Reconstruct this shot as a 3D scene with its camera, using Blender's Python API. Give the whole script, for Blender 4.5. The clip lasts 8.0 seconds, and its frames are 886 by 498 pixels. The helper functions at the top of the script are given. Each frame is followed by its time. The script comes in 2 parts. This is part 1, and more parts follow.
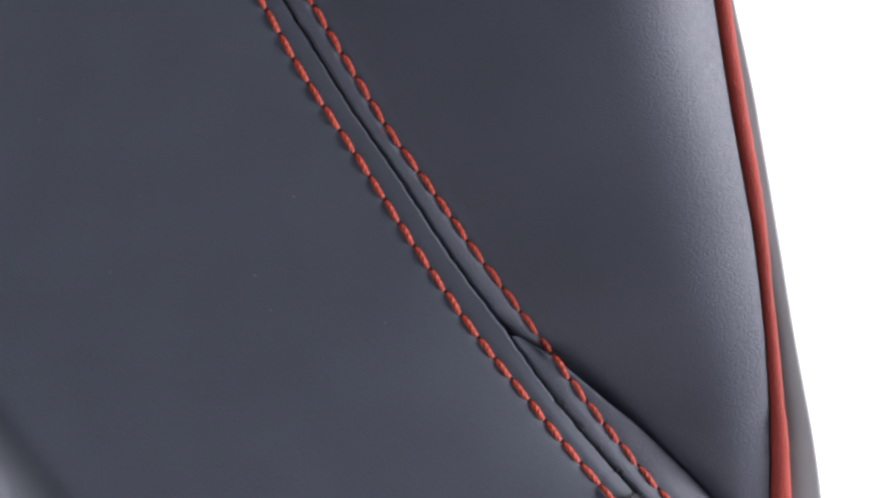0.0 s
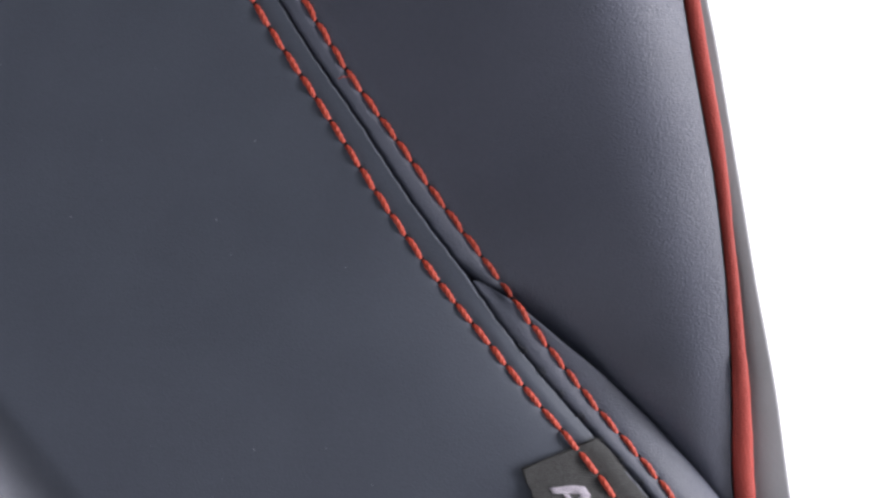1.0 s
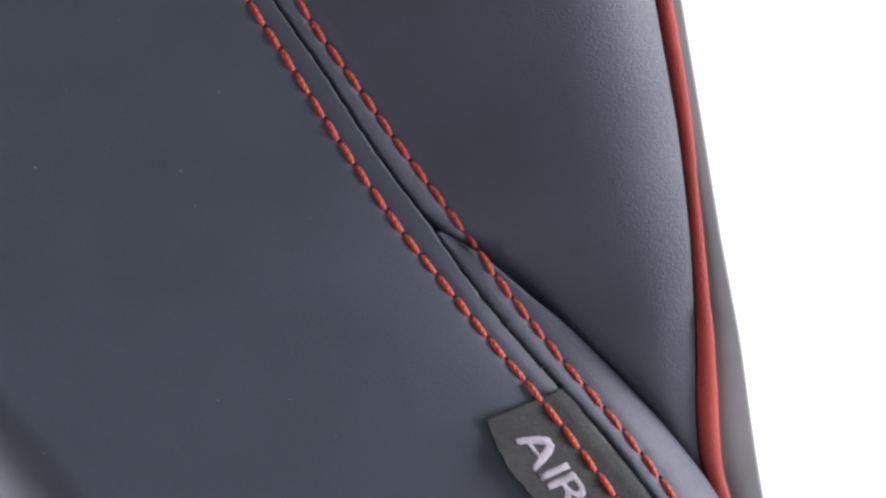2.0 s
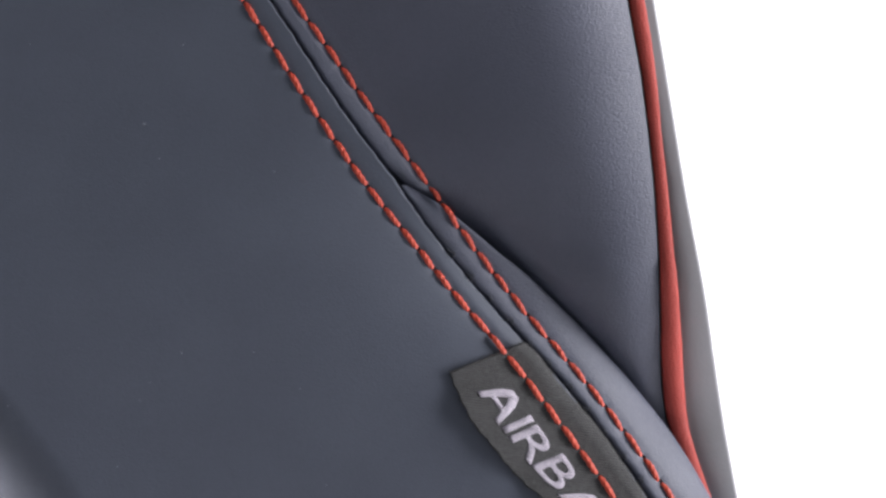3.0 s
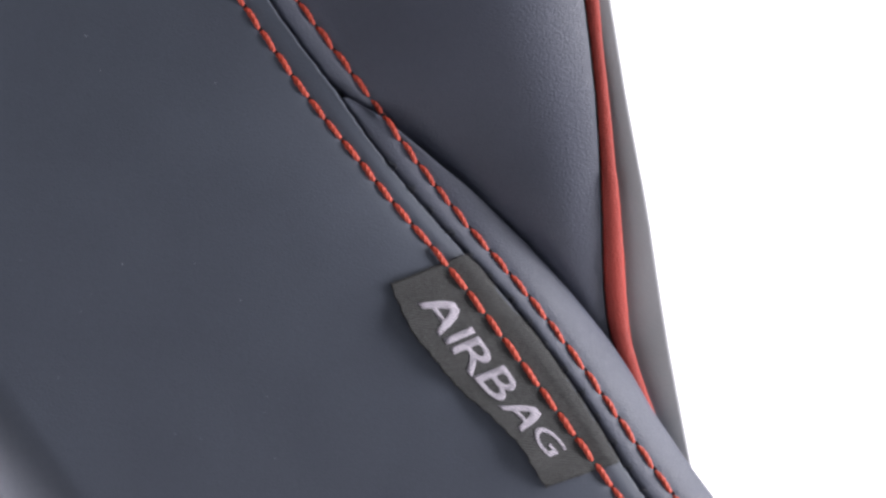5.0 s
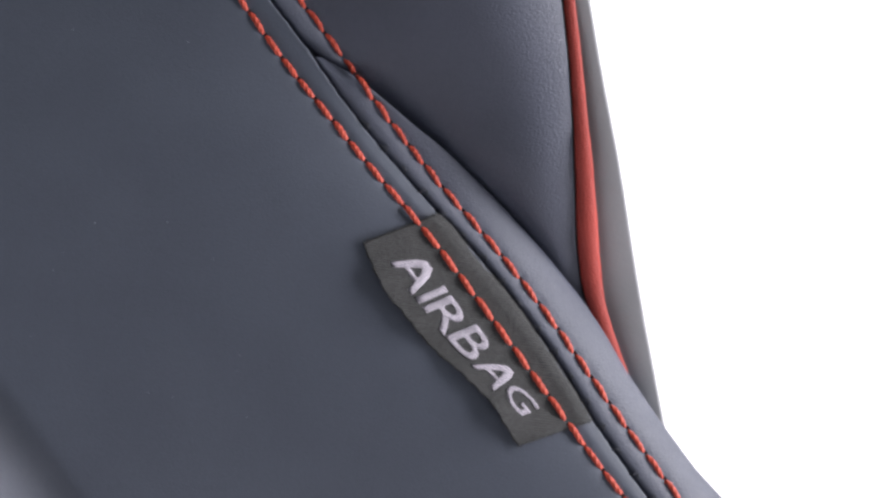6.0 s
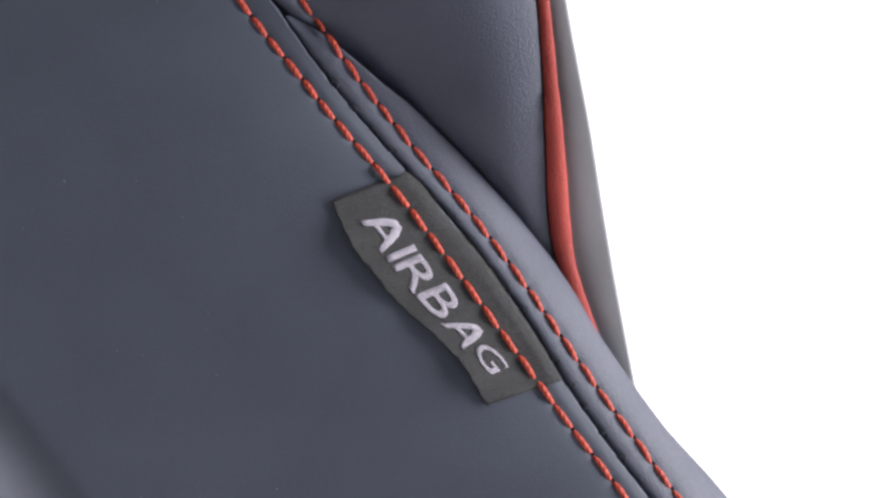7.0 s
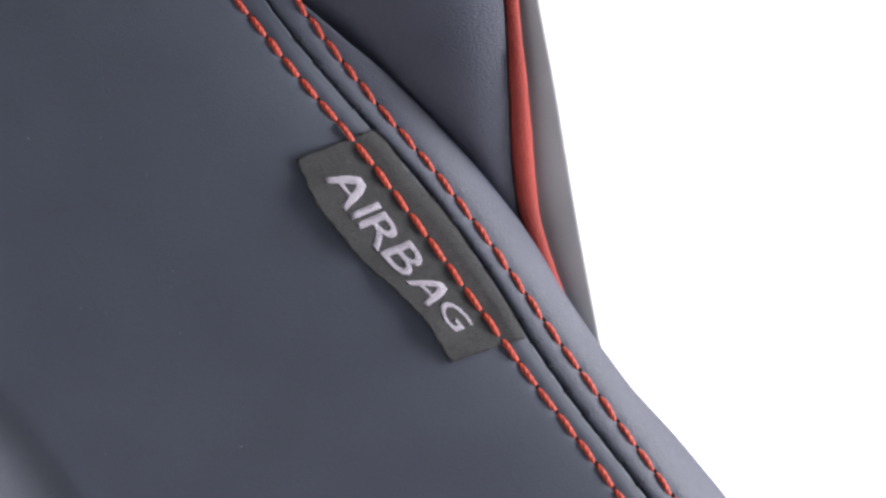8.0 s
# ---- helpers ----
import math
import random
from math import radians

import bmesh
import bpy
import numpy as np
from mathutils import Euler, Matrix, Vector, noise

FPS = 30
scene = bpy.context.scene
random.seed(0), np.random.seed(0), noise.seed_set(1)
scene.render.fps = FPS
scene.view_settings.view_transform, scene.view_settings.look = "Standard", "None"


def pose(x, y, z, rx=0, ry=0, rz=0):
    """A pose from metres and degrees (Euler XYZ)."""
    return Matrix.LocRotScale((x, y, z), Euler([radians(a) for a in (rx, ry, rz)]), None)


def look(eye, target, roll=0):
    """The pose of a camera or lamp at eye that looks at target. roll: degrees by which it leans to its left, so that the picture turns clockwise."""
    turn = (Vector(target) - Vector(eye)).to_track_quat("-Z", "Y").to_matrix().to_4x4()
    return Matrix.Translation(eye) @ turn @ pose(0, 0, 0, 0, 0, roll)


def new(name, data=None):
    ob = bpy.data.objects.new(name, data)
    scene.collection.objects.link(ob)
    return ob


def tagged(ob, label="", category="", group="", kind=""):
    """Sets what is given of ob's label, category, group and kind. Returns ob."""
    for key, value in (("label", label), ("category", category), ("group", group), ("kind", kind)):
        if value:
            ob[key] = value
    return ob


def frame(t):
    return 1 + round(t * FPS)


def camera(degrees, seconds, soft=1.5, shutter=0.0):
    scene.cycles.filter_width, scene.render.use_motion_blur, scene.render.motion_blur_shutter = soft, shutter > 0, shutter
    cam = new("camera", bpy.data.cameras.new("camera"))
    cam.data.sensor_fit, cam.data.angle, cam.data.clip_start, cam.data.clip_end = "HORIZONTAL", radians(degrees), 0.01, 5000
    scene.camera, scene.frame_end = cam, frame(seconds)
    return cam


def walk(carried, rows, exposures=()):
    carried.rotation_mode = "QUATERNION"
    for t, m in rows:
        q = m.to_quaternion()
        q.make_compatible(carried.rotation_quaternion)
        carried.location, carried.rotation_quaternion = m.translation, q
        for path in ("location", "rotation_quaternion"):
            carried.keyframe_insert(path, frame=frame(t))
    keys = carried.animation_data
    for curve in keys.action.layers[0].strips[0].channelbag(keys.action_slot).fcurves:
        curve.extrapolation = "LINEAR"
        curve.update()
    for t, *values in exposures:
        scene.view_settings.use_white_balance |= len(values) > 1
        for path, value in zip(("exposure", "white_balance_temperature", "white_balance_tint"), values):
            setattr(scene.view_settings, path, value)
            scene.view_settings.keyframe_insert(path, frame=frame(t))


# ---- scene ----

# The seat is drawn up in a fine plan grid: u to the right, v downwards, h towards the viewer; one step is STEP metres.
STEP = 0.000111
Z0 = 0.55
U0, V0 = 784.0, 441.0


def world(u, v, h):
    return ((u - U0) * STEP, -h * STEP, Z0 - (v - V0) * STEP)


# ---- camera ----
LENS = 20.0
FAR = 784.0 / math.tan(radians(LENS / 2)) * STEP
cam = camera(LENS, 8.0, soft=2.7)
SLIDE = [(0.0, 0, 0), (0.5, 34.5, 49), (1.0, 69, 98), (1.5, 100, 142), (3.0, 196, 268), (3.5, 224, 308),
         (4.0, 252, 350), (4.5, 276, 387), (6.0, 348, 496), (6.5, 373, 531), (7.0, 402, 569), (7.5, 431, 604), (8.0, 465, 644)]
walk(cam, [(t, pose(a * STEP, -FAR, Z0 - b * STEP, 90, 0, 0)) for t, a, b in SLIDE])

# ---- world and light ----
world_bg = bpy.data.worlds.new("studio_air")
scene.world = world_bg
world_bg.use_nodes = True
world_bg.node_tree.nodes["Background"].inputs[0].default_value = (0.9, 0.93, 1.0, 1)
world_bg.node_tree.nodes["Background"].inputs[1].default_value = 0.1


def softbox(name, eye, target, sx, sy, watts, colour):
    data = bpy.data.lights.new(name, "AREA")
    data.shape, data.size, data.size_y, data.energy, data.color = "RECTANGLE", sx, sy, watts, colour
    ob = new(name, data)
    ob.matrix_world = look(eye, target)
    return ob


softbox("softbox_side", (1.35, -0.25, 0.75), (0.05, 0, 0.5), 0.5, 1.4, 60, (0.985, 0.962, 1.0))
# unseen lamp added behind left, to brighten the panel's lower-left roll
softbox("unseen_fill_left", (-1.3, 0.36, 0.42), (-0.05, 0, 0.45), 0.4, 1.0, 62, (0.93, 0.91, 1.0))
# unseen lamp added as cool fill for the surfaces that face forward
softbox("unseen_fill_top", (-0.3, -1.5, 2.0), (0, 0, 0.5), 2.0, 1.4, 7.5, (0.86, 0.97, 1.0))
# unseen lamp added to push the backdrop to full white
softbox("unseen_backdrop_light", (0.6, 0.9, 2.0), (0.4, 1.9, 0.6), 2.4, 0.6, 95, (1.0, 0.97, 1.0))
scene.view_settings.exposure = 0.0


# ---- materials ----
def material(name, colour, rough=0.5, metal=0.0, spec=0.5):
    m = bpy.data.materials.new(name)
    m.use_nodes = True
    b = m.node_tree.nodes["Principled BSDF"]
    b.inputs["Base Color"].default_value = (*colour, 1)
    b.inputs["Roughness"].default_value = rough
    b.inputs["Metallic"].default_value = metal
    b.inputs["Specular IOR Level"].default_value = spec
    return m


def node(m, kind, **values):
    n = m.node_tree.nodes.new(kind)
    for key, value in values.items():
        n.inputs[key].default_value = value
    return n


def link(m, a, ao, b, bi):
    m.node_tree.links.new(a.outputs[ao], b.inputs[bi])


def coords(m, scale):
    """Object coordinates times scale."""
    c = m.node_tree.nodes.new("ShaderNodeTexCoord")
    g = m.node_tree.nodes.new("ShaderNodeMapping")
    g.inputs["Scale"].default_value = scale
    link(m, c, "Object", g, "Vector")
    return g


def mottled(m, scale, low, high, target="Base Color", detail=4.0):
    """Noise between two colours or two values, into an input of the shader."""
    g = coords(m, (1, 1, 1))
    n = node(m, "ShaderNodeTexNoise", Scale=scale, Detail=detail)
    r = m.node_tree.nodes.new("ShaderNodeValToRGB")
    r.color_ramp.elements[0].position, r.color_ramp.elements[1].position = 0.3, 0.7
    r.color_ramp.elements[0].color = (*low, 1) if isinstance(low, tuple) else (low, low, low, 1)
    r.color_ramp.elements[1].color = (*high, 1) if isinstance(high, tuple) else (high, high, high, 1)
    link(m, g, "Vector", n, "Vector")
    link(m, n, "Fac", r, "Fac")
    link(m, r, "Color", m.node_tree.nodes["Principled BSDF"], target)
    return n


def bumped(m, layers, distance):
    """Relief from several textures: rows of (kind, scale, weight)."""
    g = coords(m, (1, 1, 1.6))
    last = None
    for kind, scale, weight in layers:
        t = node(m, kind, Scale=scale)
        link(m, g, "Vector", t, "Vector")
        b = node(m, "ShaderNodeBump", Strength=weight, Distance=distance)
        link(m, t, "Distance" if kind == "ShaderNodeTexVoronoi" else "Fac", b, "Height")
        if last:
            link(m, last, "Normal", b, "Normal")
        last = b
    link(m, last, "Normal", m.node_tree.nodes["Principled BSDF"], "Normal")


def leather_material(name, low, high, rough, grain, gloss=0.5):
    m = material(name, low, rough, spec=gloss)
    mottled(m, 60, low, high)
    mottled(m, 900, rough - 0.05, rough + 0.07, "Roughness")
    bumped(m, (("ShaderNodeTexVoronoi", 2500, 0.30 * grain), ("ShaderNodeTexNoise", 1900, 0.20 * grain), ("ShaderNodeTexNoise", 120, 0.02)), 0.00011)
    return m


leather = leather_material("smooth_slate_leather", (0.0385, 0.045, 0.0635), (0.0445, 0.052, 0.0720), 0.55, 0.9)
grained = leather_material("grained_slate_leather", (0.0395, 0.044, 0.0645), (0.0455, 0.050, 0.0730), 0.55, 2.4)
red_leather = leather_material("red_leather", (0.185, 0.0225, 0.0165), (0.258, 0.0345, 0.0260), 0.6, 3.4, 0.25)
plastic = material("grey_plastic", (0.225, 0.227, 0.238), 0.6)
mottled(plastic, 80, (0.208, 0.210, 0.221), (0.236, 0.238, 0.250))
bumped(plastic, (("ShaderNodeTexNoise", 1400, 0.35), ("ShaderNodeTexNoise", 500, 0.2)), 0.00012)
thread_red = material("red_thread", (0.42, 0.045, 0.025), 0.5, spec=0.35)
mottled(thread_red, 3500, (0.25, 0.024, 0.012), (0.46, 0.058, 0.028))
bumped(thread_red, (("ShaderNodeTexNoise", 6000, 0.5),), 0.00008)
thread_dark = material("dark_thread", (0.012, 0.014, 0.02), 0.7)
mottled(thread_dark, 1500, (0.008, 0.01, 0.015), (0.02, 0.022, 0.03))


# near-black red painted in for the shade between stitch ends
hole_shade = material("dark_red_hole_shade", (0.022, 0.008, 0.010), 0.8, spec=0.2)
mottled(hole_shade, 2500, (0.014, 0.006, 0.008), (0.03, 0.01, 0.012))


def woven_material(name, low, high, angle):
    """Fine twill of a woven label."""
    m = material(name, low, 0.85, spec=0.25)
    g = coords(m, (1, 1, 1))
    g.inputs["Rotation"].default_value = (0, radians(angle), 0)
    w1, w2 = node(m, "ShaderNodeTexWave", Scale=640, Distortion=2.5, **{"Detail Scale": 200.0}), node(m, "ShaderNodeTexWave", Scale=720, Distortion=3.0, **{"Detail Scale": 200.0})
    w2.bands_direction = "Z"
    link(m, g, "Vector", w1, "Vector")
    link(m, g, "Vector", w2, "Vector")
    mix = m.node_tree.nodes.new("ShaderNodeMath")
    mix.operation = "MULTIPLY"
    link(m, w1, "Fac", mix, 0)
    link(m, w2, "Fac", mix, 1)
    r = m.node_tree.nodes.new("ShaderNodeValToRGB")
    r.color_ramp.elements[0].color, r.color_ramp.elements[1].color = (*low, 1), (*high, 1)
    r.color_ramp.elements[1].position = 0.6
    fuzz = node(m, "ShaderNodeTexNoise", Scale=3600, Detail=2.0)
    link(m, g, "Vector", fuzz, "Vector")
    blend = m.node_tree.nodes.new("ShaderNodeMath")
    blend.operation = "MULTIPLY_ADD"
    blend.inputs[1].default_value = 0.7
    link(m, mix, 0, blend, 0)
    dim = m.node_tree.nodes.new("ShaderNodeMath")
    dim.operation = "MULTIPLY_ADD"
    dim.inputs[1].default_value, dim.inputs[2].default_value = 0.8, -0.32
    link(m, fuzz, "Fac", dim, 0)
    link(m, dim, 0, blend, 2)
    link(m, blend, 0, r, "Fac")
    b = node(m, "ShaderNodeBump", Strength=0.7, Distance=0.00015)
    link(m, mix, 0, b, "Height")
    p = m.node_tree.nodes["Principled BSDF"]
    link(m, r, "Color", p, "Base Color")
    link(m, b, "Normal", p, "Normal")
    return m


label_cloth = woven_material("charcoal_woven_cloth", (0.010, 0.010, 0.0105), (0.085, 0.085, 0.086), 82)
letter_yarn = woven_material("pale_lilac_yarn", (0.13, 0.12, 0.14), (0.58, 0.535, 0.61), 60)
# dark surface for the added unseen panels that hold down the fill
light_block = material("charcoal_light_block", (0.05, 0.05, 0.055), 0.9)
mottled(light_block, 4, (0.045, 0.045, 0.05), (0.055, 0.055, 0.06))
vinyl = material("pale_grey_studio_vinyl", (0.6, 0.6, 0.61), 0.6)
mottled(vinyl, 3, (0.58, 0.58, 0.59), (0.62, 0.62, 0.63))
paint = material("white_studio_paint", (0.86, 0.86, 0.86), 0.8)
mottled(paint, 3, (0.84, 0.84, 0.84), (0.88, 0.88, 0.88))


# ---- small builders ----
def part(name, mesh, mat, parent, label="", smooth=True):
    if mat:
        mesh.materials.append(mat)
    if smooth:
        mesh.polygons.foreach_set("use_smooth", [True] * len(mesh.polygons))
    ob = new(name, mesh)
    ob.parent = parent
    return tagged(ob, label)


def grid_mesh(name, u, v, h, flip=False):
    """A sheet from arrays of plan places and heights."""
    rows, cols = u.shape
    pts = np.stack([(u - U0) * STEP, -h * STEP, Z0 - (v - V0) * STEP], -1).reshape(-1, 3)
    i = np.arange((rows - 1) * cols).reshape(rows - 1, cols)[:, :-1].ravel()
    f = np.stack([i, i + cols, i + cols + 1, i + 1], -1)
    if flip:
        f = f[:, ::-1]
    me = bpy.data.meshes.new(name)
    me.from_pydata(pts.tolist(), [], f.tolist())
    return me


def tube_mesh(name, pts, radii, around=10, flat=1.0):
    """A cord through points of the world; flat below 1 presses it towards the back."""
    bm = bmesh.new()
    rings = []
    for i, p in enumerate(pts):
        d = (Vector(pts[min(i + 1, len(pts) - 1)]) - Vector(pts[max(i - 1, 0)])).normalized()
        a = d.cross(Vector((0, 1, 0))).normalized()
        b = d.cross(a)
        rings.append([bm.verts.new(Vector(p) + radii[i] * (math.cos(k * math.tau / around) * a + flat * math.sin(k * math.tau / around) * b)) for k in range(around)])
    for r, s in zip(rings, rings[1:]):
        for k in range(around):
            bm.faces.new((r[k], r[(k + 1) % around], s[(k + 1) % around], s[k]))
    bm.faces.new(rings[0][::-1])
    bm.faces.new(rings[-1])
    bmesh.ops.recalc_face_normals(bm, faces=bm.faces)
    me = bpy.data.meshes.new(name)
    bm.to_mesh(me)
    bm.free()
    return me


# ---- the lines of the seat, as u over v ----
VT = np.arange(-800.0, 5600.0, 2.0)


def line(points, soft=30.0):
    """A softened line through a few (u, v); gives u for any v."""
    p = np.array(points, float)
    u = np.interp(VT, p[:, 1], p[:, 0])
    n = int(soft * 1.5)
    w = np.exp(-0.5 * (np.arange(-n, n + 1) * 2.0 / soft) ** 2)
    pad = np.concatenate([np.full(n, u[0]), u, np.full(n, u[-1])])
    u = np.convolve(pad, w / w.sum(), "valid")
    return lambda v: np.interp(v, VT, u)


seam = line([(160, -800), (300, -350), (500, 0), (555, 85), (620, 193), (698, 303), (786, 440), (844, 521), (899, 589), (922, 628), (956, 674), (985, 712),
             (1013, 748), (1048, 789), (1085, 830), (1121, 872), (1194, 947), (1263, 1037), (1333, 1132), (1398, 1242), (1493, 1377), (1593, 1502), (1680, 1620), (1760, 2000), (1760, 5600)])
row_left = line([(120, -800), (250, -350), (462, 0), (530, 125), (637, 285), (738, 445), (852, 608), (925, 695), (1000, 790), (1083, 882), (1198, 1032),
                 (1333, 1217), (1413, 1327), (1503, 1442), (1563, 1524), (1640, 1630), (1710, 2000), (1710, 5600)])
row_right = line([(205, -800), (345, -350), (548, 0), (610, 105), (690, 236), (760, 330), (840, 445), (905, 530), (960, 603), (1020, 688), (1080, 765),
                  (1138, 837), (1223, 932), (1313, 1047), (1393, 1162), (1463, 1262), (1548, 1377), (1643, 1505), (1740, 1640), (1815, 2000), (1815, 5600)])
fold = line([(820, 540), (905, 590), (945, 612), (980, 632), (1009, 656), (1049, 689), (1082, 718), (1116, 743), (1148, 771), (1167, 790), (1229, 849), (1316, 944), (1366, 1006), (1392, 1040),
             (1427, 1093), (1464, 1159), (1521, 1243), (1589, 1335), (1670, 1422), (1755, 1524), (1856, 1660), (1960, 2000), (1960, 5600)], 10.0)
pipe_left = line([(1176, -800), (1206, -400), (1266, -6), (1281, 95), (1297, 196), (1315, 300), (1333, 402), (1346, 505), (1357, 606), (1364, 706), (1369, 808),
                  (1374, 908), (1377, 945), (1387, 1012), (1400, 1050), (1432, 1150), (1484, 1290), (1604, 1600), (1604, 5600)], 16.0)
pipe_right = line([(1204, -800), (1234, -400), (1293, -6), (1308, 95), (1324, 196), (1342, 300), (1357, 402), (1366, 505), (1378, 606), (1388, 706), (1400, 808),
                   (1410, 908), (1421, 1010), (1428, 1043), (1442, 1093), (1463, 1150), (1512, 1290), (1635, 1600), (1635, 5600)], 16.0)
shell_edge = line([(1148, -800), (1223, -400), (1306, 0), (1341, 160), (1380, 400), (1411, 590), (1450, 790), (1470, 898), (1489, 994), (1508, 1095), (1535, 1240),
                   (1576, 1450), (1640, 1750), (1660, 5600)])


def smooth(a, b, x):
    t = np.clip((x - a) / (b - a), 0, 1)
    return t * t * (3 - 2 * t)


def bell(x, s):
    return np.exp(-0.5 * (x / s) ** 2)


def holes(f, start, pitch=49.8, top=-130.0, bottom=1680.0):
    """Places of the needle along a row, evenly by length, with one at v = start."""
    v = np.arange(top, bottom, 1.0)
    u = f(v)
    s = np.concatenate([[0], np.cumsum(np.hypot(np.diff(u), 1.0))])
    s0 = np.interp(start, v, s)
    at = np.arange(s0 % pitch, s[-1], pitch)
    vv = np.interp(at, s, v)
    return np.stack([f(vv), vv], -1)


# where the needle went through, down the two rows
NEEDLE_L = [-112, -69, -26, 17, 60, 104, 147, 188, 231, 271, 312, 353, 395, 435, 476, 516, 557, 598, 635, 671, 710, 745, 782, 820, 860, 896, 938,
            980, 1020, 1064, 1109, 1152, 1196, 1241, 1284, 1329, 1374, 1420, 1464, 1508, 1553, 1598, 1643]
NEEDLE_R = [-113, -72, -31, 10, 52, 94, 135, 177, 219, 261, 304, 345, 384, 425, 467, 509, 551, 592, 629, 671, 711, 751, 786, 827, 869, 909, 949,
            991, 1034, 1081, 1124, 1166, 1212, 1257, 1301, 1347, 1393, 1438, 1482, 1525, 1570, 1615, 1660]
HOLES_L = np.array([(float(row_left(v)), v) for v in NEEDLE_L])
HOLES_R = np.array([(float(row_right(v)), v) for v in NEEDLE_R])


def dimples(u, v, places, depth=1.6, size=5.0):
    h = np.zeros_like(u)
    for a, b in places:
        near = (np.abs(v - b) < 25) & (np.abs(u - a) < 25)
        h[near] -= depth * np.exp(-0.5 * ((u[near] - a) ** 2 + (v[near] - b) ** 2) / size ** 2)
    return h


_seam = seam


def seam(v):
    """The seam with its small wobbles."""
    return _seam(v) + 0.6 * np.sin(np.asarray(v) / 8.3) + 0.5 * np.sin(np.asarray(v) / 3.7 + 1)


SIDE = 0.82   # across the seam, for a step along u


def ripple(u, v, scale, amount, seed):
    """Gentle unevenness of stuffed leather."""
    r = np.random.RandomState(seed)
    h = np.zeros_like(u)
    for _ in range(7):
        a, b, c = r.uniform(-1, 1), r.uniform(-1, 1), r.uniform(0, 6.28)
        h += np.sin((a * u + b * v) / scale + c)
    return h * amount / 7


def lean(u, v):
    """The slope across the seam, from the left row to the right one."""
    x = np.clip((u - row_left(v)) * SIDE, 0, (row_right(v) - row_left(v)) * SIDE)
    return -0.33 * smooth(540, 860, v) * x


def side_height(u, v):
    """The broad side panel, left of the seam."""
    s = np.maximum(0, (seam(v) - u) * SIDE)
    r = (seam(v) - row_left(v)) * SIDE
    h = -(17 - 6 * smooth(560, 720, v)) * (1 - np.sqrt(np.clip(1 - (1 - np.clip(s / 3.2, 0, 1)) ** 2, 0, 1)))
    h -= 1.4 * bell(s - r, 9)
    h += lean(u, v) + 2.2 * smooth(560, 720, v) * bell(s - 0.5 * r, 10)
    swell = smooth(400, 830, v) * (1 - 0.5 * smooth(1200, 1600, v))
    h += (2 + 30 * swell) * (1 - np.exp(-np.maximum(0, s - r) / (70 + 45 * swell)))
    h += 0.00004 * np.maximum(0, np.minimum(s, 900) - 250) ** 2
    away = np.maximum(0, -408 - (0.8 * u - 0.6 * v))
    h -= 600 * (1 - np.exp(-away ** 2 / 270.0 / 600.0)) * (1 - smooth(1700, 2400, v))
    return h + ripple(u, v, 70, 0.8, 3)


def roll_right(u, v):
    """The lip between seam and row, right of the seam."""
    s = np.maximum(0, (u - seam(v)) * SIDE)
    r = (row_right(v) - seam(v)) * SIDE
    low = smooth(560, 720, v)
    h = -(20 - 3 * low) * (1 - np.sqrt(np.clip(1 - (1 - np.clip(s / (9 + 4 * low), 0, 1)) ** 2, 0, 1)))
    h += lean(u, v) + 2.4 * low * bell(s - 0.5 * r, 10)
    return h + 2.5 * (1 - low) * (1 - smooth(-14, 0, s - r)) - 1.6 * bell(s - r, 9), s - r


def crease(u):
    """The v at which the upper lip folds over the lower one."""
    return 590 + (u - 905) * 0.54 + 5 * np.sin((u - 905) / 16.0)


def low_height(u, v):
    """The bolster below the crease, which rolls away to its outline."""
    h, beyond = roll_right(u, v)
    e = np.maximum(0, (fold(v) - u) * SIDE)
    lip = 1 - np.clip(e / 7.0, 0, 1)
    x = np.maximum(0, beyond)
    h -= (0.08 + 0.32 * smooth(650, 1150, v)) * x + (0.0030 + 0.0047 * smooth(750, 1000, v)) * x ** 2 + 6 * (1 - np.sqrt(1 - lip ** 2))
    return h - 20 * np.exp(-np.maximum(0, v - crease(u)) / 12.0) * (1 - smooth(-24, -4, beyond))


def cord_depth(v):
    """The middle of the piping, which sinks behind the lower bolster."""
    return -24 + 16 * bell(v - 470, 170) - 111 * smooth(740, 1070, v)


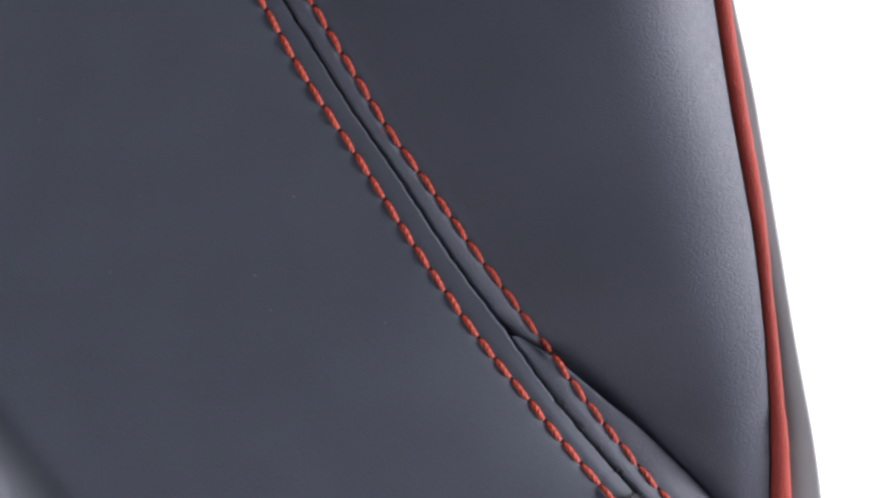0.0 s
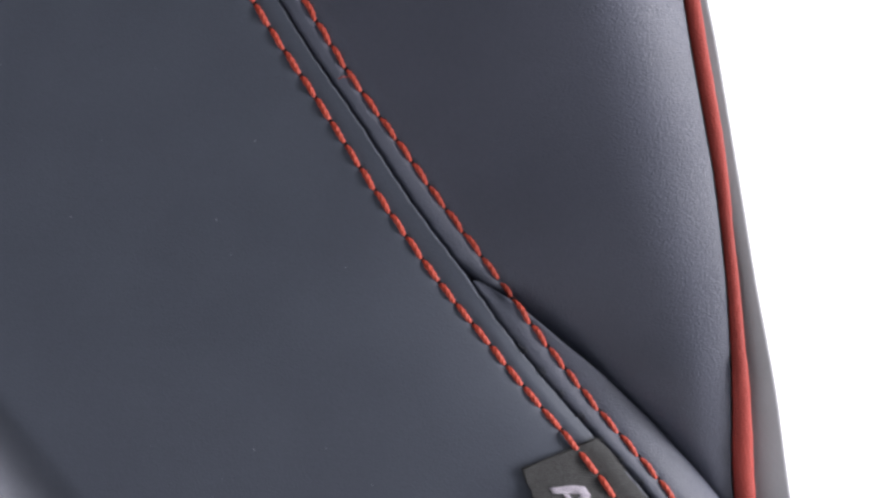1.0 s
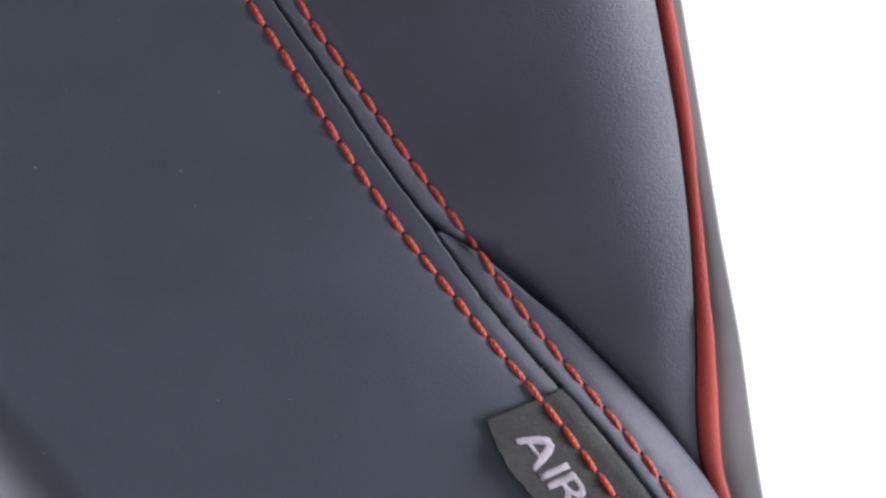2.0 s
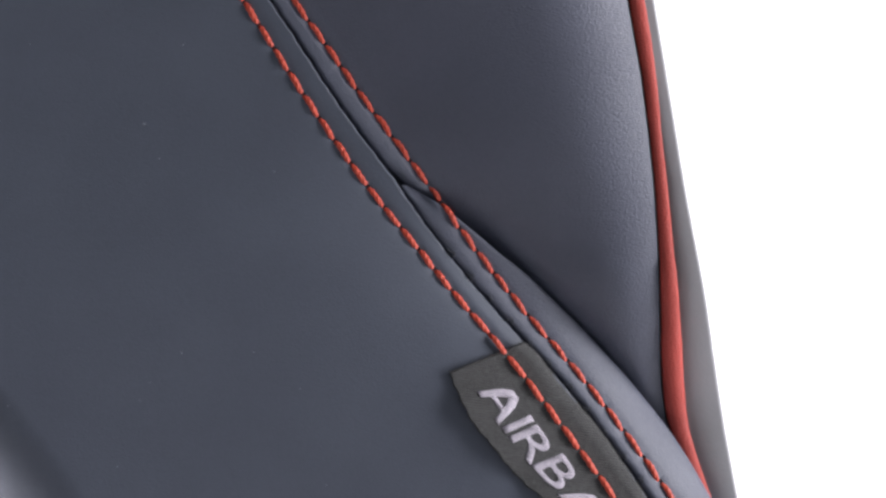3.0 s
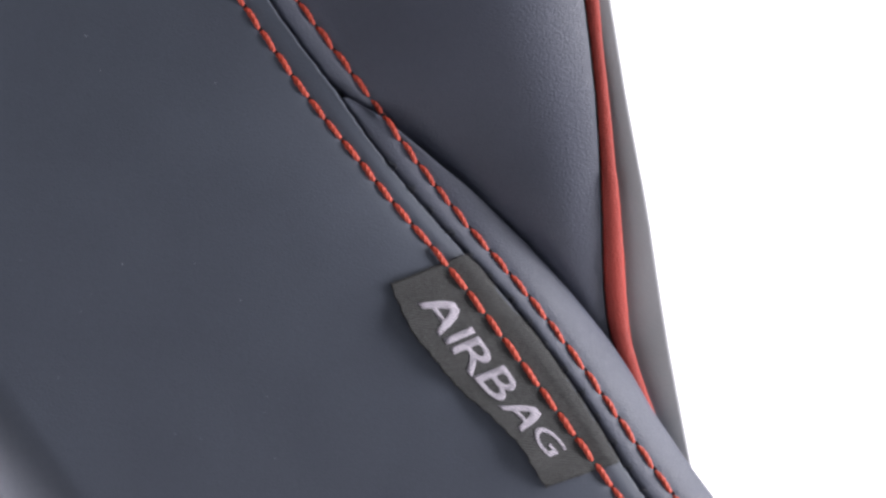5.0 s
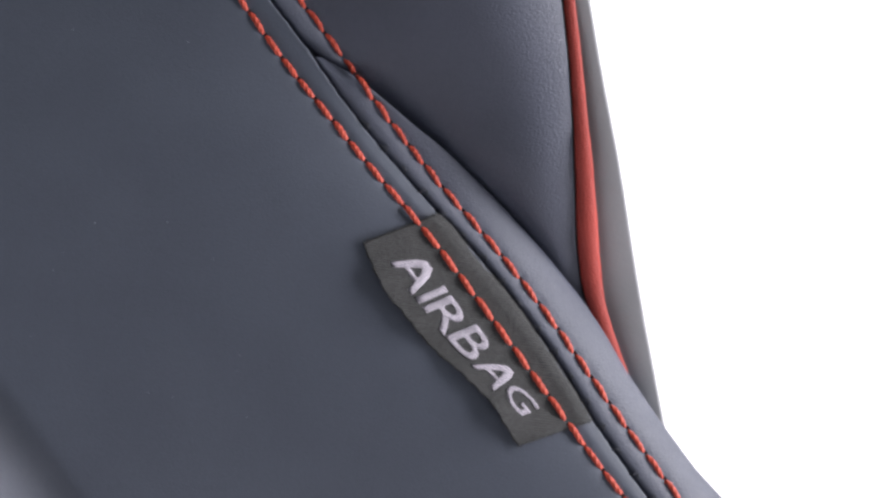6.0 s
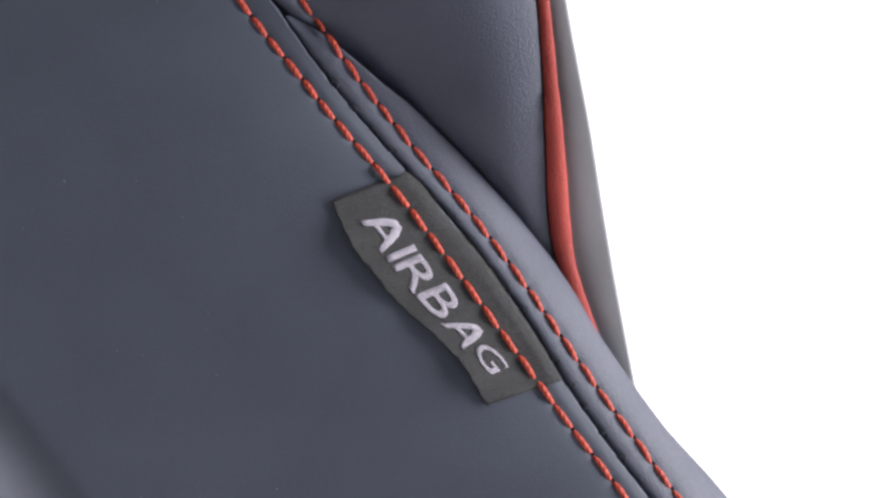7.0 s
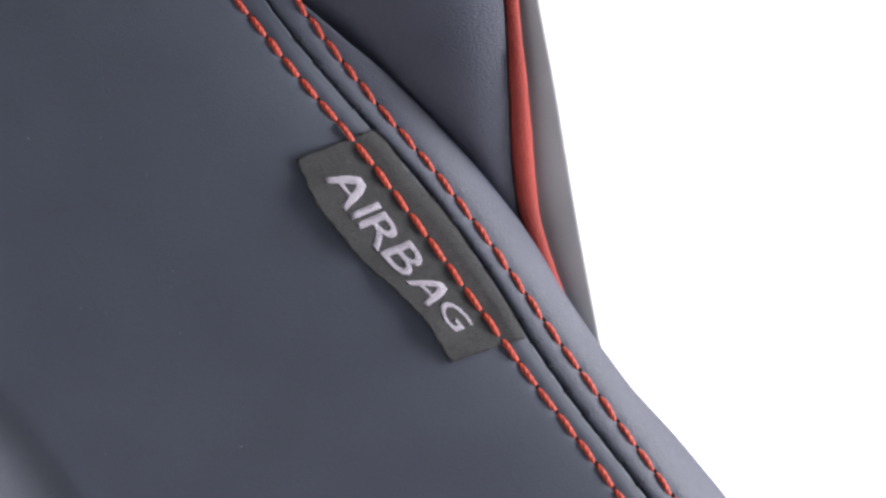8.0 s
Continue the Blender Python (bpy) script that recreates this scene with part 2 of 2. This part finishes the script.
def upper_height(u, v):
    """The bolster above the crease: it dives under the lower one, swells, and falls towards the piping."""
    h, beyond = roll_right(u, v)
    p, r = pipe_left(v), row_right(v)
    late = smooth(20, 620, v)
    h = h - late * (11 + 7 * smooth(-32, 2, beyond)) - 3 * smooth(0, 30, beyond)
    width = 215 - 25 * smooth(0, 400, v) - 65 * smooth(420, 720, v)
    steep = 1.05 - 0.46 * smooth(0, 420, v) - 0.17 * smooth(420, 700, v)
    top = cord_depth(v) + 13 + steep * width / 2.6
    f = np.clip((u - r) / np.maximum(p - r - 0.4 * width, 60), 0, 1)
    h = h + (top + 4 + 18 * late + 22 * smooth(540, 860, v)) * (0.45 * (1 - (1 - f) ** 3) + 0.55 * smooth(0, 1, f))
    h = h - steep * width / 2.6 * np.clip(1 - (p - u) / width, 0, 1.1) ** 2.6
    w = u - fold(v)
    h = h - (40 - 22 * smooth(800, 950, v)) * smooth(540, 720, v) * np.exp(-np.maximum(0, w + 12) / (80.0 - 40 * smooth(760, 950, v)))
    rim = low_height(fold(v), v) - 12 + 1.1 * np.maximum(w, -40) + 400 * (1 - smooth(585, 640, v))
    h = -7 * np.logaddexp(-h / 7, -rim / 7)
    h = h - 16 * np.exp(-np.maximum(0, crease(u) - v) / 11.0) * (1 - smooth(-26, -4, beyond)) * smooth(540, 580, v)
    return h + ripple(u, v, 60, 1.2, 8)


def spaced(a, b, n):
    return list(np.linspace(a, b, n, endpoint=False))


ROWS = np.array(spaced(-800, -140, 12) + spaced(-140, 1700, 460) + spaced(1700, 2100, 20) + spaced(2100, 5406, 14) + [5406.0])

# ---- studio: white backdrop; the other surfaces are unseen, added to shape the light ----
def wall(name, x0, y0, z0, x1, y1, z1, mat=paint, look_of="plain white painted studio surface"):
    bm = bmesh.new()
    bmesh.ops.create_cube(bm, size=1.0)
    for q in bm.verts:
        q.co = Vector(((x0, x1)[q.co.x > 0], (y0, y1)[q.co.y > 0], (z0, z1)[q.co.z > 0]))
    me = bpy.data.meshes.new(name)
    bm.to_mesh(me)
    bm.free()
    me.materials.append(mat)
    return tagged(new(name, me), look_of, "wall", kind="structure")


# unseen floor, its grey chosen for how much light it bounces up
wall("floor", -2.6, -2.6, -0.1, 2.6, 2.6, 0.0, vinyl, "plain pale grey studio floor")
wall("backdrop", -2.6, 2.4, 0.0, 2.6, 2.5, 2.6)
# dark panels out of view, added to keep bounced light off the seat
wall("block_south", -2.6, -2.6, 0.0, 2.6, -2.5, 2.6, light_block, "unseen charcoal panel added to cut stray light")
wall("block_west", -2.6, -2.5, 0.0, -2.5, 2.4, 2.6, light_block, "unseen charcoal panel added to cut stray light")
# unseen white surface added at right, to reflect light onto the bolsters
wall("bounce_east", 2.5, -2.5, 0.0, 2.6, 2.4, 2.6)
wall("block_top", -2.6, -2.6, 2.6, 2.6, 2.6, 2.7, light_block, "unseen charcoal panel added to cut stray light")

# ---- the seat ----
seat = tagged(new("car_seat"), "slate blue leather car seat with red stitching and red piping", "car seat")

# broad side panel
across = np.array(spaced(0, 100, 50) + spaced(100, 300, 40) + spaced(300, 1000, 40) + spaced(1000, 2450, 20))
vv, ss = np.meshgrid(ROWS, across, indexing="ij")
uu = np.maximum(seam(vv) - ss, -700 + (ss * 0.01))
hh = side_height(uu, vv) + dimples(uu, vv, HOLES_L)
vv = np.concatenate([vv, np.repeat(ROWS[:, None], 5, 1)], 1)
uu = np.concatenate([uu, np.repeat(-724 - np.array([[0.0, 60, 100, 112, 112]]), len(ROWS), 0)], 1)
hh = np.concatenate([hh, np.maximum(hh[:, -1:] - np.array([[0.0, 15, 60, 200, 1000]]), -1000)], 1)
side_panel = part("side_panel", grid_mesh("side_panel", uu, vv, hh), leather, seat, "smooth slate blue leather side panel")

# lower bolster
low_rows = ROWS[ROWS > 592]
t = np.array(spaced(0, 1, 44) + [1.0])
vv, tt = np.meshgrid(low_rows, t, indexing="ij")
uu = seam(vv) + (fold(vv) - seam(vv)) * (1 - (1 - tt) ** 1.5)
hh = low_height(uu, vv) + dimples(uu, vv, HOLES_R)
back = np.array([[12.0, 60, 160, 1000]])
vv = np.concatenate([vv, np.repeat(low_rows[:, None], 4, 1)], 1)
uu = np.concatenate([uu, np.repeat(fold(low_rows)[:, None], 4, 1) - np.array([[0.0, 4, 14, 60]])], 1)
hh = np.concatenate([hh, hh[:, -1:] - back], 1)
low_bolster = part("lower_bolster", grid_mesh("lower_bolster", uu, vv, hh, True), grained, seat, "slate blue leather bolster rolling over the crease")

# upper bolster
up_rows = ROWS[ROWS < 1500]
t = np.array(spaced(0, 0.14, 56) + spaced(0.14, 0.9, 90) + spaced(0.9, 1, 24) + [1.0])
vv, tt = np.meshgrid(up_rows, t, indexing="ij")
k = smooth(606, 740, up_rows)
first = (seam(up_rows) * (1 - k) + np.minimum(fold(up_rows) - 30, pipe_left(up_rows) - 40) * k)[:, None]
last = (pipe_left(up_rows) - 4)[:, None]
uu = first + (last - first) * tt
hh = upper_height(uu, vv) + dimples(uu, vv, HOLES_R[HOLES_R[:, 1] < 640])
up_bolster = part("upper_bolster", grid_mesh("upper_bolster", uu, vv, hh, True), grained, seat, "slate blue leather bolster with fine grain")


# piping
pv = np.arange(-780, 1700, 10.0)
pu, pr = (pipe_left(pv) + pipe_right(pv)) / 2, (pipe_right(pv) - pipe_left(pv)) / 2
ph = cord_depth(pv) + 8 + 1.2 * np.sin(pv / 23.0) + 0.8 * np.sin(pv / 9.0)
part("piping", tube_mesh("piping", [world(a, b, c) for a, b, c in zip(pu, pv, ph)], [float(r * STEP * (1.07 + 0.02 * math.sin(b / 17.0) + 0.015 * math.sin(b / 7.3))) for r, b in zip(pr, pv)], 20, 0.62), red_leather, seat, "thin red leather piping cord")

# back shell
t = np.array(spaced(0, 1, 16) + [1.0])
vv, tt = np.meshgrid(ROWS, t, indexing="ij")
inner = ((pipe_left(ROWS) + pipe_right(ROWS)) / 2)[:, None]
outer = np.maximum(shell_edge(ROWS), pipe_right(ROWS) + 2)[:, None]
uu = inner + (outer - inner) * (1 - (1 - tt) ** 2)
rim = outer - uu
hh = cord_depth(vv) - 14 - 12 * smooth(350, 800, vv) * np.exp(-np.maximum(0, uu - pipe_right(vv)) / (0.3 * np.maximum(outer - pipe_right(vv), 8))) - 6 * (1 - np.sqrt(np.clip(1 - (1 - np.clip(rim / 6, 0, 1)) ** 2, 0, 1)))
vv = np.concatenate([vv, np.repeat(ROWS[:, None], 3, 1)], 1)
uu = np.concatenate([uu, np.repeat(outer, 3, 1) - np.array([[1.0, 14, 60]])], 1)
hh = np.concatenate([hh, np.minimum(np.repeat(np.array([[-80.0, -300, -1000]]), len(ROWS), 0), hh[:, -1:] - 15)], 1)
part("back_shell", grid_mesh("back_shell", uu, vv, hh, True), plastic, seat, "grey grained plastic back shell")

# closing back of the seat
vv, tt = np.meshgrid(ROWS, np.array([0.0, 0.5, 1.0]), indexing="ij")
rightmost = np.maximum(shell_edge(ROWS), np.where(ROWS > 592, fold(ROWS), 0))[:, None] - 60
uu = -836 + (rightmost + 836) * tt
part("back_cover", grid_mesh("back_cover", uu, vv, -1000 + 0 * uu, True), plastic, seat)


# closing top of the seat
cu = np.linspace(-836, float(shell_edge(-800.0)) - 1, 80)
cf = np.where(cu < seam(-800.0), side_height(cu, -800.0 + 0 * cu), upper_height(cu, -800.0 + 0 * cu))
cf = np.where(cu > pipe_left(-800.0), -38, cf) - 60 * smooth(-750, -836, cu)
uu = np.repeat(cu[:, None], 4, 1)
hh = np.stack([cf, cf - 20, cf - 80, -1000 + 0 * cf], 1)
vv = -800 - np.repeat(np.array([[0.0, 14, 22, 22]]), len(cu), 0)
part("top_cover", grid_mesh("top_cover", uu, vv, hh), leather, seat)


# ---- stitches: one twisted thread, laid again and again ----
def stitch_mesh(bow):
    """Three plies twisted into one thread, bowed to one side, with both ends diving into the leather."""
    n, m, length = 49, 18, 52.5
    pts, faces = [], []
    for i in range(n):
        a = i / (n - 1)
        c = 2 * a - 1
        x = c * length / 2
        lift = 1.7 - 8.0 * abs(c) ** 3.4
        rad = 4.8 * (1 - 0.55 * abs(c) ** 3.6)
        side = bow * (0.45 - c * c) - 1.5 * math.sin(c * 2.2)
        for j in range(m):
            b = j * math.tau / m
            rr = rad * (0.78 + 0.34 * abs(math.cos(1.5 * b - a * 14.0)))
            pts.append((x * STEP, -(lift + rr * math.sin(b) * 0.9) * STEP, (rr * math.cos(b) + side) * STEP))
    for i in range(n - 1):
        for j in range(m):
            faces.append((i * m + j, (i + 1) * m + j, (i + 1) * m + (j + 1) % m, i * m + (j + 1) % m))
    me = bpy.data.meshes.new("stitch")
    me.from_pydata(pts, [], faces)
    me.materials.append(thread_red)
    me.polygons.foreach_set("use_smooth", [True] * len(me.polygons))
    return me


STITCH_FLAT, STITCH_BOWED = stitch_mesh(1.6), stitch_mesh(4.2)


def sew(places, height, parent, slant, thread, girth=1.0):
    for (a, b), (c, d) in zip(places, places[1:]):
        u, v = (a + c) / 2, (b + d) / 2
        h = float(height(np.array([u]), np.array([v]))[0])
        ob = new("stitch", thread)
        reach = math.hypot(c - a, d - b) / 50.0
        turn = math.degrees(math.atan2(d - b, c - a)) + slant + random.uniform(-2.0, 2.0)
        ob.matrix_world = Matrix.Translation(world(u, v, h)) @ pose(0, 0, 0, random.uniform(-12, 12), turn, 0) @ Matrix.Diagonal((reach, 1, girth * random.uniform(0.94, 1.06), 1))
        ob.parent = parent


def hole_shade_mesh():
    """A small dark disc, painted shade for a needle puncture, with a sunk middle."""
    pts = [(0, 0.0, 0)] + [(5.2 * math.cos(k * math.tau / 10) * STEP, -0.9 * STEP, 3.9 * math.sin(k * math.tau / 10) * STEP) for k in range(10)]
    pts += [(7.0 * math.cos(k * math.tau / 10) * STEP, 2.0 * STEP, 5.4 * math.sin(k * math.tau / 10) * STEP) for k in range(10)]
    faces = [(0, 1 + (k + 1) % 10, 1 + k) for k in range(10)] + [(1 + k, 1 + (k + 1) % 10, 11 + (k + 1) % 10, 11 + k) for k in range(10)]
    me = bpy.data.meshes.new("needle_hole_shade")
    me.from_pydata(pts, [], faces)
    me.materials.append(hole_shade)
    return me


HOLE_SHADE = hole_shade_mesh()


# lays the dark shade discs where the needle went through
def pierce(places, height, parent):
    for (a, b), (c, d) in zip(places, places[1:]):
        h = float(height(np.array([a]), np.array([b]))[0])
        ob = new("needle_hole_shade", HOLE_SHADE)
        ob.matrix_world = Matrix.Translation(world(a, b, h - 1.2)) @ pose(0, 0, 0, 0, math.degrees(math.atan2(d - b, c - a)), 0)
        ob.parent = parent


def tag_lift(u, v):
    """1 where the label lies, for the thread that crosses it."""
    return smooth(858, 876, v) * (1 - smooth(1254, 1276, v))


pierce(HOLES_L, lambda u, v: side_height(u, v) + 5.5 * tag_lift(u, v), side_panel)
pierce(HOLES_R[HOLES_R[:, 1] < 600], upper_height, up_bolster)
pierce(HOLES_R[HOLES_R[:, 1] > 600], low_height, low_bolster)
sew(HOLES_L, lambda u, v: side_height(u, v) + 6 * tag_lift(u, v), side_panel, -4, STITCH_FLAT)
sew(HOLES_R[HOLES_R[:, 1] < 636], upper_height, up_bolster, -3, STITCH_BOWED, 0.95)
sew(HOLES_R[HOLES_R[:, 1] > 600], low_height, low_bolster, -1, STITCH_BOWED, 0.9)


# dark sewing thread that shows in the seam
def hook_mesh(bends):
    return tube_mesh("seam_thread", [((a * STEP), -c * STEP, -b * STEP) for a, b, c in bends], [1.5 * STEP] * len(bends), 6)


HOOKS = [hook_mesh([(-9, -4, 1), (-2, -1, 3), (6, -3, 3), (8, 2, 2), (3, 9, -3)]),
         hook_mesh([(-8, -1, 1), (1, 0, 4), (7, -5, 3), (6, 3, 2), (4, 8, -3)]),
         hook_mesh([(-6, -4, 2), (0, -4, 3), (5, 0, 2), (3, 6, -2)])]
for k in HOOKS:
    k.materials.append(thread_dark)
for i, (a, b) in enumerate(holes(seam, 716.0, 52.5, 705.0, 1640.0)):
    ob = new("seam_thread", HOOKS[i % 3])
    rest = 1.5 + float(low_height(np.array([a + 9.0]), np.array([b]))[0])
    ob.matrix_world = Matrix.Translation(world(a + 6, b, rest)) @ pose(0, 0, 0, 0, random.uniform(-25, 25), 0)
    ob.parent = side_panel

# ---- airbag label, sewn into the seam ----
TAG_FREE = np.array([(990, 926), (1010, 974), (1034, 1019), (1059, 1047), (1094, 1092), (1124, 1124), (1157, 1149), (1188, 1179), (1221, 1213), (1237, 1240), (1263, 1284)], float)
TAG_SEWN = np.array([(1128, 872), (1152, 894), (1170, 918), (1191, 945), (1211, 968), (1231, 990), (1268, 1036), (1300, 1083), (1333, 1131), (1369, 1188), (1400, 1241)], float)


def along(points, t):
    """A place t of the way along a polyline, by length."""
    s = np.concatenate([[0], np.cumsum(np.hypot(*np.diff(points, axis=0).T))])
    s = s / s[-1]
    return np.interp(t, s, points[:, 0]), np.interp(t, s, points[:, 1])


def tag_height(u, v, b):
    """b: 0 at the free edge, 1 at the seam."""
    ground = side_height(np.minimum(u, row_left(v) - 16), v) + lean(u, v) - 2.2 * bell(u - row_left(v), 6) - 17 * smooth(0.95, 1.0, b)
    free = np.clip(1 - b / 0.62, 0, 1)
    wave = 1 + 0.5 * np.sin(v / 31.0) + 0.3 * np.sin(v / 13.0 + 1)
    return ground + 3.5 + 9 * free ** 1.4 * wave + 4.5 * bell(b - 0.87, 0.06) + 0.5 * np.sin(v / 27.0) * smooth(0.7, 1, b) + ripple(u, v, 14, 1.2, 21)


ta = np.linspace(0, 1, 90)
tb = np.array(spaced(0, 1, 44) + [1.0])
fu, fv = along(TAG_FREE, ta)
fu = fu + 1.4 * np.sin(ta * 90) + 0.9 * np.sin(ta * 211)
su, sv = along(TAG_SEWN, ta)
aa, bb = np.meshgrid(ta, tb, indexing="ij")
tu, tv = fu[:, None] * (1 - bb) + su[:, None] * bb, fv[:, None] * (1 - bb) + sv[:, None] * bb
th = tag_height(tu, tv, bb)


def ringed(x, drop=0.0):
    """Adds a rim all round a sheet, which turns down."""
    x = np.concatenate([x[:1] - drop, x, x[-1:] - drop], 0)
    return np.concatenate([x[:, :1] - drop, x, x[:, -1:] - drop], 1)


tag = part("airbag_label", grid_mesh("airbag_label", ringed(tu), ringed(tv), ringed(th, 6.0), True), label_cloth, seat,
           "charcoal woven fabric label lettered AIRBAG")


def frayed(name, row, outward, count, seed):
    """Short loose fibres along a cut end of the label."""
    r = random.Random(seed)
    bm = bmesh.new()
    for _ in range(count):
        b = r.uniform(0.0, 0.95)
        k = int(b * (len(tb) - 1))
        u, v, h = tu[row, k], tv[row, k], th[row, k]
        reach = r.uniform(2.0, 6.5)
        a = outward + r.uniform(-0.7, 0.7)
        tip = world(u + reach * math.cos(a), v + reach * math.sin(a), h + r.uniform(-3, 3))
        base = world(u - 2 * math.cos(a), v - 2 * math.sin(a), h + 0.4)
        d = Vector(tip) - Vector(base)
        side = d.cross(Vector((0, 1, 0))).normalized() * 0.55 * STEP
        rise = Vector((0, -0.9 * STEP, 0))
        q = [bm.verts.new(Vector(base) + e) for e in (side, -side, rise)]
        t = bm.verts.new(tip)
        for e, f in ((0, 1), (1, 2), (2, 0)):
            bm.faces.new((q[e], q[f], t))
    me = bpy.data.meshes.new(name)
    bm.to_mesh(me)
    bm.free()
    part(name, me, label_cloth, tag, "short loose charcoal fibres", smooth=False)


frayed("frayed_edge", 0, -2.0, 46, 11)
frayed("frayed_edge", len(ta) - 1, 1.1, 30, 12)

# each letter: its two feet, then its two upper corners
LETTERS = [("A", (1039, 959), (1078, 1019), (1090, 938), (1129, 996)), ("I", (1083, 1023), (1090, 1034), (1134, 1001), (1141, 1012)),
           ("R", (1095, 1039), (1135, 1091), (1146, 1018), (1187, 1073)), ("B", (1136, 1090), (1177, 1137), (1191, 1069), (1224, 1113)),
           ("A", (1181, 1140), (1222, 1187), (1232, 1128), (1273, 1172)), ("G", (1234, 1187), (1269, 1232), (1265, 1172), (1306, 1218))]


def across_label(u, v):
    """How far a place lies between free edge (0) and seam (1)."""
    d = (tu - u) ** 2 + (tv - v) ** 2
    return float(bb.ravel()[int(np.argmin(d))])


for char, q0, q1, q2, q3 in LETTERS:
    curve = bpy.data.curves.new("letter", "FONT")
    curve.body, curve.offset, curve.resolution_u = char, 0.010, 4
    ob = new("letter_outline", curve)
    me = bpy.data.meshes.new_from_object(ob.evaluated_get(bpy.context.evaluated_depsgraph_get()))
    bpy.data.objects.remove(ob)
    bpy.data.curves.remove(curve)
    bm = bmesh.new()
    bm.from_mesh(me)
    bmesh.ops.remove_doubles(bm, verts=bm.verts, dist=1e-5)
    bmesh.ops.subdivide_edges(bm, edges=[q for q in bm.edges if q.calc_length() > 0.12], cuts=3)
    bmesh.ops.triangulate(bm, faces=bm.faces)
    lift = bmesh.ops.extrude_face_region(bm, geom=list(bm.faces))
    top = {q for q in lift["geom"] if isinstance(q, bmesh.types.BMVert)}
    xs, ys = [q.co.x for q in bm.verts], [q.co.y for q in bm.verts]
    x0, x1, y0, y1 = min(xs), max(xs), min(ys), max(ys)
    for q in bm.verts:
        x, y = (q.co.x - x0) / (x1 - x0), (q.co.y - y0) / (y1 - y0)
        if char == "A":
            x = 0.5 + (x - 0.5) * (1 + 1.2 * y * y)
        u, v = [(1 - y) * ((1 - x) * q0[k] + x * q1[k]) + y * ((1 - x) * q2[k] + x * q3[k]) for k in (0, 1)]
        h = float(tag_height(np.array([u]), np.array([v]), np.array([across_label(u, v)]))[0])
        q.co = Vector(world(u, v, h + (0.9 if q in top else -1.5)))
    bmesh.ops.recalc_face_normals(bm, faces=bm.faces)
    bm.to_mesh(me)
    bm.free()
    part("letter", me, letter_yarn, tag, "pale lilac woven letter", smooth=False)

# dust on the leather
bm = bmesh.new()
rng = random.Random(5)
for _ in range(34):
    u, v = rng.uniform(60, 1200), rng.uniform(150, 1500)
    if u > row_left(v) - 20:
        continue
    h = float(side_height(np.array([u]), np.array([v]))[0])
    r = rng.choice([0.6, 0.7, 0.9, 1.2])
    made = bmesh.ops.create_icosphere(bm, subdivisions=1, radius=r * STEP)["verts"]
    m = Matrix.Translation(world(u, v, h + 0.5)) @ pose(0, 0, 0, 0, rng.uniform(0, 180), 0) @ Matrix.Diagonal((rng.uniform(1, 2.6), 0.7, 0.8, 1))
    bmesh.ops.transform(bm, matrix=m, verts=made)
me = bpy.data.meshes.new("dust")
bm.to_mesh(me)
bm.free()
lint = material("pale_lint", (0.2, 0.21, 0.23), 0.9)
me.materials.append(lint)
tagged(new("dust", me), "tiny pale dust specks on the leather", "dust", kind="stuff")

# a loose red fibre at the right row
fibre = [(668, 238), (676, 234), (684, 235), (690, 228)]
part("loose_fibre", tube_mesh("loose_fibre", [world(a, b, 6 + 2 * i + float(upper_height(np.array([float(a)]), np.array([float(b)]))[0])) for i, (a, b) in enumerate(fibre)], [0.9 * STEP] * 4, 5),
     thread_red, up_bolster, "loose red thread fibre")
